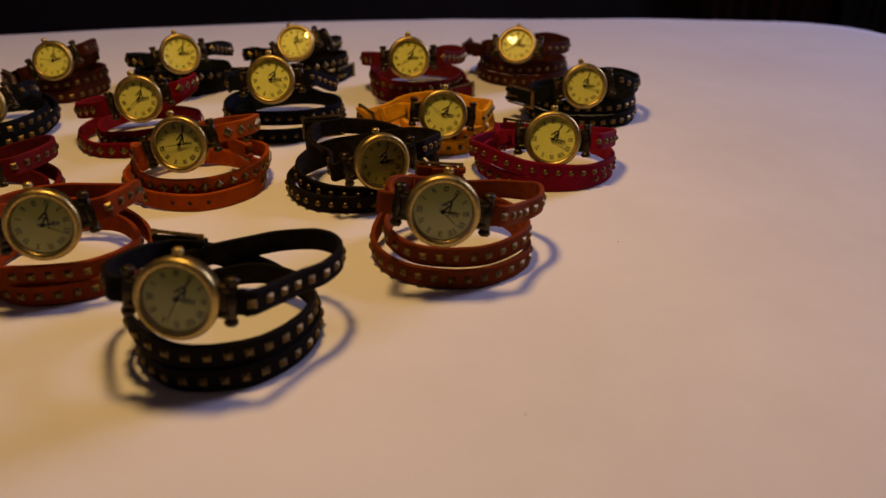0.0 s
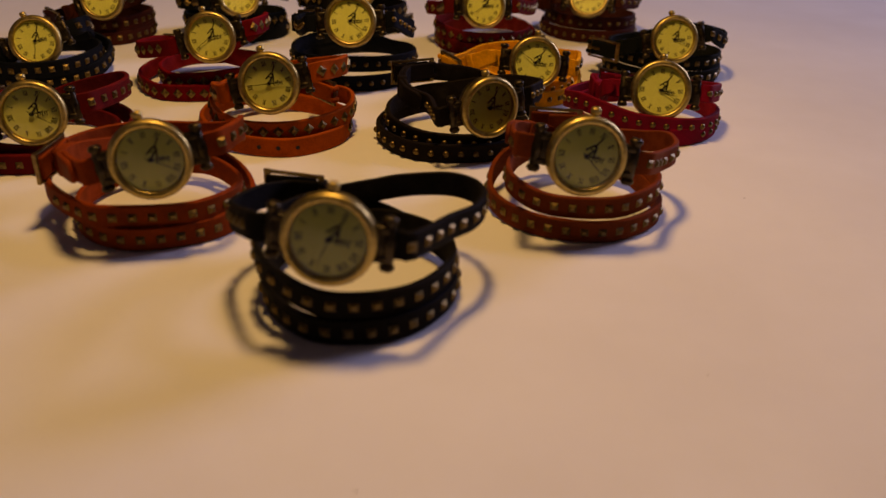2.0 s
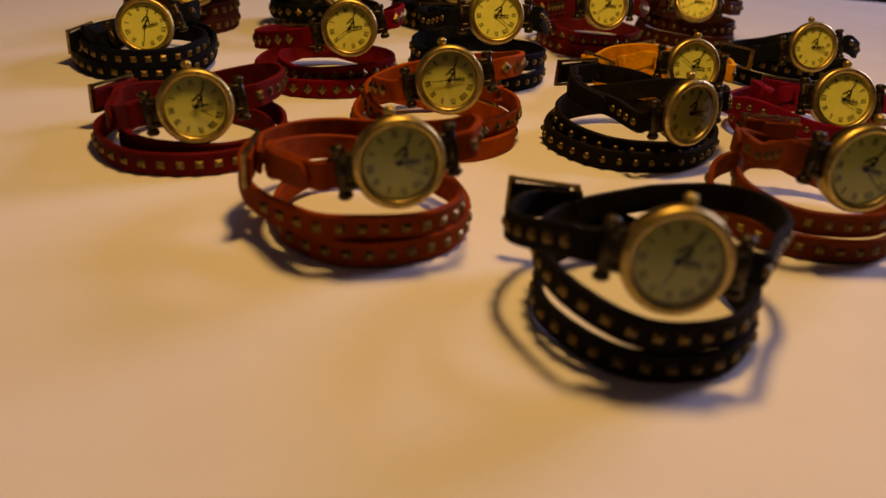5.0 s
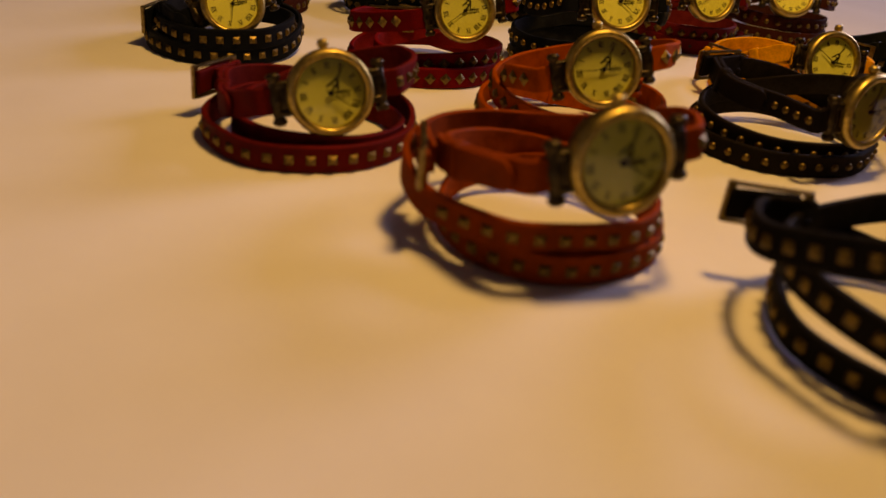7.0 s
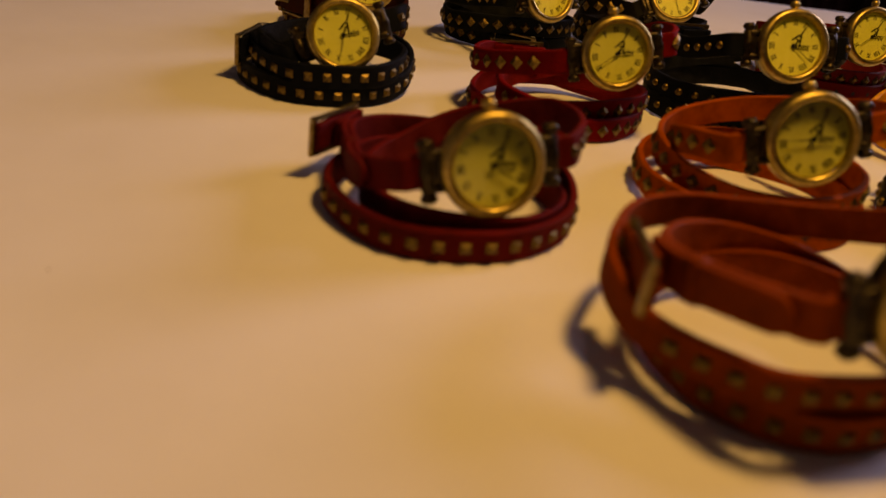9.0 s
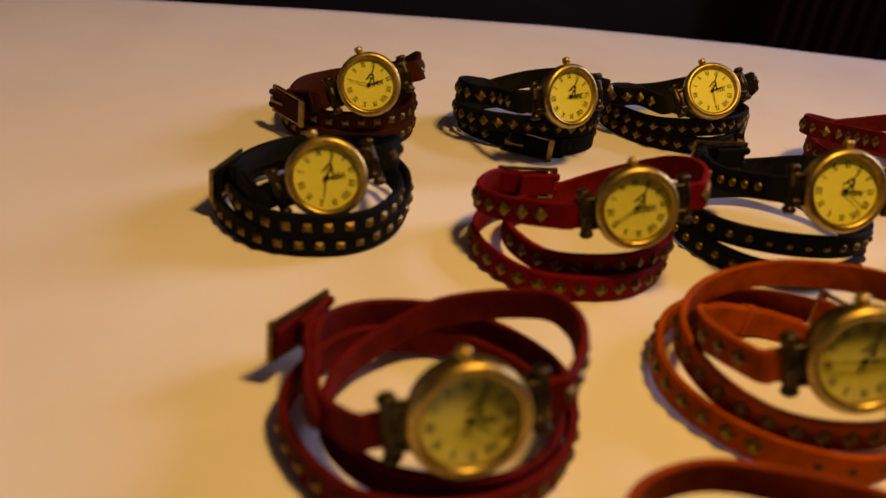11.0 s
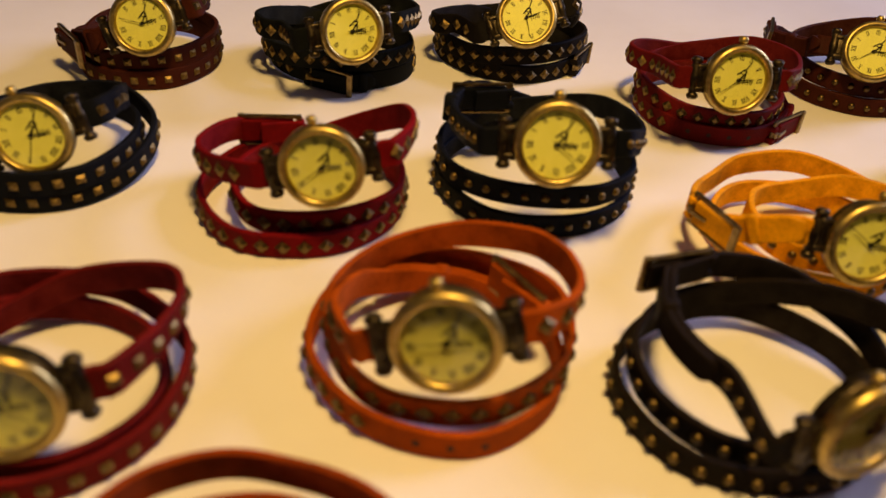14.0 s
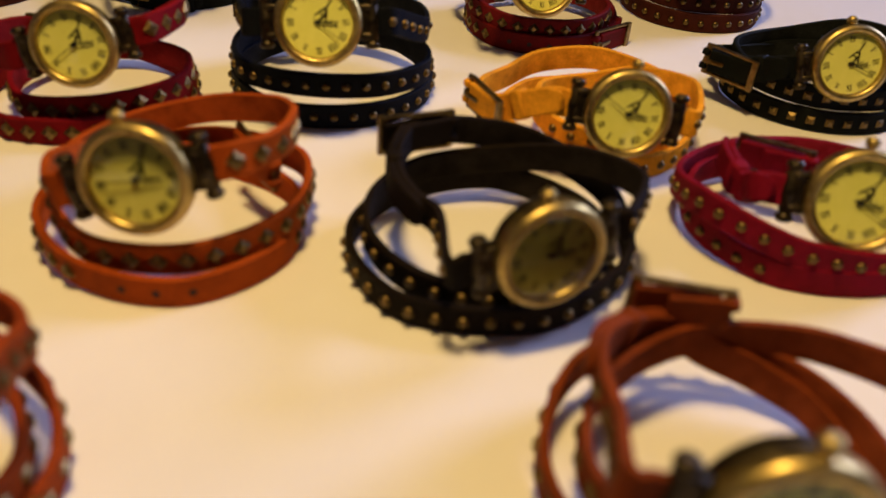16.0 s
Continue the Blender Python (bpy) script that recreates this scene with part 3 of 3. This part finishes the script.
wrap_watch(label="chestnut leather wrap watch with square brass studs", colour="chestnut", stud="square",
          dial=(91, 216, 36), face=(4, 8, 8), ring=(92, 253), radius=(31, 29),
          loops=[(62, 4.2, 27.0), (84, 8.7, 26.0), (105, 10.5, 25.0), (123, 9.0, 21.5), (142, 4.0, 20.0), (175, -3.5, 19.0), (215, -8.5, 18.0), (258, -7.5, 16.0), (300, -2.6, 14.7), (340, -0.1, 12.6), (390, 1.9, 12.7), (440, 4.2, 12.9), (490, 3.6, 11.9), (540, 1.8, 13.2), (590, 1.1, 11.7), (640, 1.2, 5.6), (690, 2.4, 4.6), (740, 4.6, 4.5), (790, 5.8, 4.8), (838, 2.5, 7.0), (865, 0.0, 10.0), (890, -3.0, 15.0), (908, -3.5, 20.0), (930, -4.8, 22.7), (960, -6.1, 26.8), (990, -6.9, 28.4), (1020, -4.7, 29.4)],
          bare=((130, 250),), buckle=(909, 0), plate=(88, 278, 26, -1), second=130, size=1.05)
wrap_watch(label="dark red leather wrap watch with square brass studs", colour="dark_red", stud="square",
          dial=(-130, 271, 24), face=(14, 11, -9), ring=(-136, 296), radius=(34, 32),
          loops=[(92, -2.0, 26.0), (118, 2.0, 25.0), (138, 1.6, 23.8), (180, -4.5, 16.5), (220, -7.7, 10.1), (260, -7.2, 7.9), (300, -4.4, 7.1), (340, -3.6, 7.1), (390, -3.4, 6.5), (440, -3.9, 5.5), (490, -4.2, 4.6), (540, -3.4, 5.2), (590, -0.3, 6.8), (640, 4.4, 5.0), (690, 3.9, 4.4), (740, -0.0, 4.7), (790, -1.1, 4.8), (840, 1.9, 7.2), (890, 2.7, 9.1), (930, 2.6, 11.5), (960, 2.2, 12.9), (990, -4.0, 13.1), (1020, -2.9, 14.6)],
          bare=(BARE_LEFT, (140, 640)), buckle=(964, 0), holes=((200, 3),), plate=(-171, 313, 13, 65), second=130, tuck=2)
wrap_watch(label="orange leather wrap watch with diamond studs and punched holes", colour="orange", stud="diamond",
          dial=(-37, 299, 32), face=(0, 12, -15), ring=(-39, 325), radius=(35, 33),
          loops=[(64, -1.5, 36.6), (78, -1.2, 36.0), (96, -2.0, 34.0), (120, -0.5, 30.0), (145, 1.6, 25.8), (180, 0.8, 20.9), (220, -1.9, 17.2), (260, -3.3, 15.1), (300, -5.3, 11.8), (340, -5.3, 10.3), (390, -4.5, 10.9), (440, -0.5, 12.5), (490, 4.5, 11.5), (540, 4.0, 8.9), (590, 2.5, 7.3), (640, 0.7, 5.9), (690, -1.1, 5.0), (740, 0.2, 4.5), (790, -0.6, 4.6), (840, -0.9, 4.4), (885, -2.2, 4.4), (915, -4.7, 7.2), (940, -6.5, 10.6), (960, -6.8, 14.6), (985, -7.5, 18.5), (1008, -6.0, 22.0)],
          bare=((690, 800), (98, 240)), buckle=(880, 0), holes=((715, 3), (170, 3)), plate=(-21, 337, 18, -44), second=275)
wrap_watch(label="black leather wrap watch with round studs and turned case", colour="dark_brown", stud="round",
          dial=(61, 292, 27), face=(24, 5, -7), ring=(48, 326), radius=(38, 31),
          loops=[(100, 1.0, 25.0), (140, -2.0, 21.5), (180, -3.0, 16.0), (220, -4.0, 14.0), (260, -4.0, 11.5), (300, -3.3, 9.2), (340, -2.8, 7.7), (390, -3.4, 7.5), (440, -5.2, 6.6), (490, -3.0, 7.0), (540, -1.5, 9.0), (590, -2.0, 7.0), (640, 0.9, 4.6), (690, 3.8, 4.5), (740, 0.5, 4.5), (790, -1.0, 5.5), (820, 0.5, 9.0), (850, 1.5, 15.0), (885, 1.0, 21.0), (915, -1.0, 24.0), (940, -3.0, 25.5), (963, -8.5, 25.2), (984, -11.5, 23.8), (1006, -13.0, 23.0), (1029, -12.5, 22.6), (1050, -10.0, 22.2)],
          bare=((100, 260), (930, 1035)), buckle=(949, 0), plate=(26, 345, 26, 30), second=110)
wrap_watch(label="crimson leather wrap watch with small round studs", colour="crimson", stud="round",
          dial=(145, 331, 26), face=(-5, 20, 0), ring=(146, 354), radius=(37, 31),
          loops=[(100, -0.7, 18.1), (140, -0.7, 13.9), (180, 0.8, 12.3), (220, 2.9, 10.9), (260, 5.5, 11.8), (300, 5.5, 17.3), (340, 0.3, 12.1), (390, -1.6, 9.2), (440, -2.2, 8.2), (490, -1.5, 7.6), (540, 0.6, 6.9), (590, 2.0, 6.7), (640, 1.3, 5.7), (690, 1.1, 4.5), (740, -1.2, 4.7), (790, -2.4, 4.8), (840, 0.3, 6.9), (885, 1.8, 10.6), (915, -0.8, 12.8), (940, -3.9, 15.7), (960, -6.5, 18.6), (985, -9.6, 19.3), (1010, -10.4, 18.3)],
          bare=((690, 760), (110, 260)), buckle=(962, 0), plate=(131, 360, 20, -16), second=120, size=1.05)
wrap_watch(label="navy leather wrap watch with stacked rows of square studs", colour="navy", stud="square",
          dial=(-177, 380, 25), face=(10, 19, -21), ring=(-180, 404), radius=(30, 30),
          loops=[(74, -5.0, 31.0), (90, -7.5, 29.0), (112, -8.5, 25.0), (140, -6.0, 20.7), (180, -2.5, 15.6), (220, 0.2, 13.4), (260, 1.8, 12.4), (300, 3.4, 11.9), (340, 4.6, 11.0), (390, 1.4, 12.0), (440, -3.7, 12.7), (490, -4.4, 11.8), (540, -1.6, 10.1), (590, 3.4, 7.5), (640, 7.6, 4.9), (690, 5.7, 4.4), (740, 0.5, 4.5), (790, -2.0, 6.0), (840, 1.0, 10.8), (890, 3.7, 12.9), (930, 2.9, 9.2), (960, 2.9, 8.5), (990, 2.3, 11.1), (1020, 0.3, 16.3)],
          bare=(BARE_LEFT, (120, 260)), buckle=(996, 0), plate=(-212, 400, 12, 83), second=205, size=0.97)
wrap_watch(label="red leather wrap watch with diamond studs and raised buckle", colour="red", stud="diamond",
          dial=(-80, 366, 34), face=(5, 12, -14), ring=(-91, 395), radius=(34, 31),
          loops=[(70, 3.0, 38.0), (84, 1.5, 37.5), (98, -0.5, 36.0), (120, -1.0, 31.0), (148, -2.0, 22.0), (180, -4.1, 13.0), (220, -7.4, 9.4), (260, -9.1, 8.7), (300, -8.5, 8.4), (340, -6.2, 8.5), (390, -5.5, 10.9), (440, -2.1, 11.2), (490, 0.6, 9.3), (540, -0.4, 8.0), (590, -0.5, 7.3), (640, 2.1, 4.9), (690, 2.4, 4.4), (740, -1.6, 4.9), (790, -3.0, 4.8), (840, 1.1, 5.4), (890, 2.2, 6.6), (930, -2.3, 14.1), (960, 0.1, 18.3), (990, 2.1, 19.2), (1020, -0.6, 22.4)],
          bare=((125, 280),), buckle=(943, 0), plate=(-108, 413, 17, 17), second=245, tail=0, size=0.95)
wrap_watch(label="navy black leather wrap watch with small round studs", colour="navy", stud="round",
          dial=(-10, 384, 41), face=(3, 19, -4), ring=(-9, 425), radius=(35, 32),
          loops=[(64, -1.7, 31.0), (82, -4.5, 30.0), (110, -7.0, 28.5), (140, -7.8, 27.0), (180, -4.3, 20.2), (220, 0.7, 15.8), (260, 4.3, 13.3), (300, 3.6, 13.0), (340, -0.5, 14.5), (390, -2.6, 14.6), (440, -2.9, 13.1), (490, -2.6, 11.4), (540, -0.9, 9.5), (590, 2.1, 7.1), (640, 4.8, 5.2), (690, 3.9, 4.4), (740, -0.8, 4.6), (790, -2.6, 4.8), (840, -0.8, 7.3), (890, 1.2, 12.4), (930, 1.6, 21.2), (955, -2.0, 28.0), (975, -1.0, 29.3), (998, 1.0, 29.8), (1020, 1.5, 30.5), (1040, 0.5, 31.5)],
          bare=((120, 260),), buckle=(970, 0), holes=((160, 3),), plate=(-34, 433, 29, 20), second=130, tail=10)
wrap_watch(label="yellow leather wrap watch with round studs and buckle", colour="yellow", stud="round",
          dial=(88, 371, 26), face=(6, 16, 6), ring=(83, 408), radius=(36, 31),
          loops=[(60, 0.1, 21.8), (100, -3.2, 18.2), (140, -9.0, 15.5), (180, -14.8, 11.7), (220, -16.5, 11.4), (260, -16.1, 11.8), (300, -13.7, 10.1), (340, -10.2, 8.2), (390, -7.4, 7.3), (440, -6.4, 6.4), (490, -6.8, 5.5), (540, -7.1, 5.7), (590, -5.9, 6.7), (640, -2.7, 5.1), (690, -1.0, 4.7), (740, 1.6, 4.4), (790, -1.0, 5.3), (840, -0.9, 12.0), (890, -0.8, 15.9), (930, -0.8, 14.8), (960, -0.3, 11.9), (990, 4.5, 12.7), (1022, 8.0, 16.6)],
          bare=(BARE_LEFT, (100, 320), (450, 640)), buckle=(1022, 0), holes=((150, 4),), plate=(46, 385, 19, -56), second=300)
wrap_watch(label="green-black leather wrap watch with square studs", colour="green_black", stud="square",
          dial=(174, 425, 28), face=(0, 16, -10), ring=(177, 457), radius=(35, 31),
          loops=helix(27, back=14, corner=(-68, 8, 17)),
          bare=(BARE_LEFT, (100, 260)), buckle=(1012, 0), plate=(138, 441, 17, -40), second=120)
wrap_watch(label="brown leather wrap watch with square brass studs", colour="brown", stud="square",
          dial=(-173, 465, 30), face=(5, 20, -22), ring=(-179, 498), radius=(28, 29),
          loops=[(62, 1.5, 36.2), (75, -3.0, 34.5), (97, -7.0, 30.0), (138, -7.0, 22.5), (180, -6.0, 16.3), (220, -2.5, 13.4), (260, 1.6, 11.9), (300, 4.4, 11.0), (340, 4.2, 11.5), (390, 0.2, 13.0), (440, -3.7, 13.2), (490, -4.1, 11.6), (540, -1.9, 9.7), (590, 2.4, 7.1), (640, 6.5, 5.1), (690, 6.7, 4.4), (740, 2.0, 4.6), (790, -3.2, 4.7), (840, -4.0, 5.3), (890, -2.8, 6.4), (930, -1.3, 7.4), (960, 0.3, 8.3), (990, 1.5, 9.4), (1020, 5.8, 13.8)],
          bare=(BARE_LEFT, (120, 300)), buckle=(1032, 0), plate=(-205, 471, 15, -40), second=300, size=0.95)
wrap_watch(label="black leather wrap watch with diamond studs and front buckle", colour="green_black", stud="diamond",
          dial=(-89, 471, 34), face=(27, 19, -5), ring=(-102, 513), radius=(35, 29),
          loops=[(100, -0.1, 26.0), (140, -1.9, 24.4), (180, -2.9, 18.6), (220, -3.5, 12.5), (260, -2.1, 10.8), (300, -0.7, 11.0), (340, -0.8, 13.4), (390, -1.2, 13.9), (440, -1.8, 12.6), (490, -3.2, 11.3), (540, -4.3, 9.4), (590, -4.5, 6.9), (640, -4.3, 5.1), (690, -5.0, 4.9), (740, -2.6, 4.5), (790, -1.6, 4.6), (840, -0.4, 4.4), (890, -0.2, 5.2), (935, -5.0, 13.5), (965, -8.0, 17.5), (998, -3.5, 21.0), (1021, 3.5, 23.5), (1040, 6.5, 25.0), (1053, 5.3, 26.0)],
          bare=((690, 800), (110, 260)), buckle=(722, 0), second=100, size=0.97, tail=20)
wrap_watch(label="black leather wrap watch tilted back, with diamond brass studs", colour="black", stud="diamond",
          dial=(-19, 508, 34), face=(0, 34, -22), ring=(-26, 545), radius=(32, 28),
          loops=[(60, 1.8, 27.9), (100, 1.2, 25.4), (140, 0.2, 21.2), (180, -0.5, 12.6), (220, -0.2, 10.0), (260, 0.7, 9.9), (300, 1.8, 10.8), (340, 3.1, 11.5), (390, 3.6, 14.3), (440, 5.8, 14.9), (490, 4.8, 11.7), (540, 2.4, 9.0), (590, 1.3, 7.1), (640, 1.5, 5.1), (690, 2.1, 4.6), (740, 3.7, 4.4), (790, 3.7, 4.6), (840, 3.9, 4.4), (890, 3.8, 5.2), (935, -4.0, 12.0), (965, -5.0, 14.5), (992, -2.0, 17.0), (1016, 7.0, 20.0), (1031, 9.5, 22.0), (1043, 6.5, 24.0)],
          bare=((110, 260),), buckle=(800, 0), second=185, size=0.96)
wrap_watch(label="red leather wrap watch with diamond studs and low buckle", colour="dark_red", stud="diamond",
          dial=(64, 463, 35), face=(10, 16, 0), ring=(66, 508), radius=(33, 31),
          loops=[(60, 1.9, 28.6), (100, 1.2, 26.4), (140, -0.0, 23.6), (180, -1.0, 16.8), (220, -1.5, 14.1), (260, -1.5, 13.1), (300, -1.0, 12.3), (340, 0.0, 10.8), (390, 0.0, 10.7), (440, -1.1, 10.5), (490, -3.2, 9.7), (540, -4.7, 8.6), (590, -4.1, 7.1), (640, -1.7, 5.2), (690, 1.5, 4.4), (740, 2.4, 4.5), (790, 2.5, 4.7), (840, 3.6, 7.6), (890, 3.8, 11.8), (928, -1.0, 16.0), (960, 1.0, 20.0), (985, 4.2, 23.0), (1004, 4.0, 25.0), (1025, 2.3, 27.0)],
          bare=((690, 830), (120, 260)), buckle=(778, 0), holes=((700, 4),), second=235, tail=16)
wrap_watch(label="brown leather wrap watch with small round studs", colour="brown", stud="round",
          dial=(138, 522, 31), face=(-10, 34, 0), ring=(145, 552), radius=(33, 31),
          loops=helix(29, back=18, corner=(-96, 8, 20)),
          bare=(BARE_LEFT, (120, 280)), buckle=(984, 0), plate=(105, 557, 20, 80), second=235)


# ---- specks of lint on the cloth ----
SPECKS = [(0.119, 0.14, 0.25), (0.17, 0.266, 0.25), (-0.228, 0.24, 0.3), (0.022, 0.09, 0.25)]


def crumb(x, y, size):
    bm = bmesh.new()
    bmesh.ops.create_icosphere(bm, subdivisions=2, radius=size * MM)
    for v in bm.verts:
        v.co *= 1 + 0.35 * noise.noise(v.co * 2500)
        v.co.z *= 0.5
    ob = new("lint_speck", mesh_from("lint_speck", bm, LINT))
    ob.location = (x, y, size * 0.4 * MM)
    tagged(ob, "tiny dark speck of lint on the white cloth", "lint", "lint specks on the cloth")


for spot in SPECKS:
    crumb(*spot)
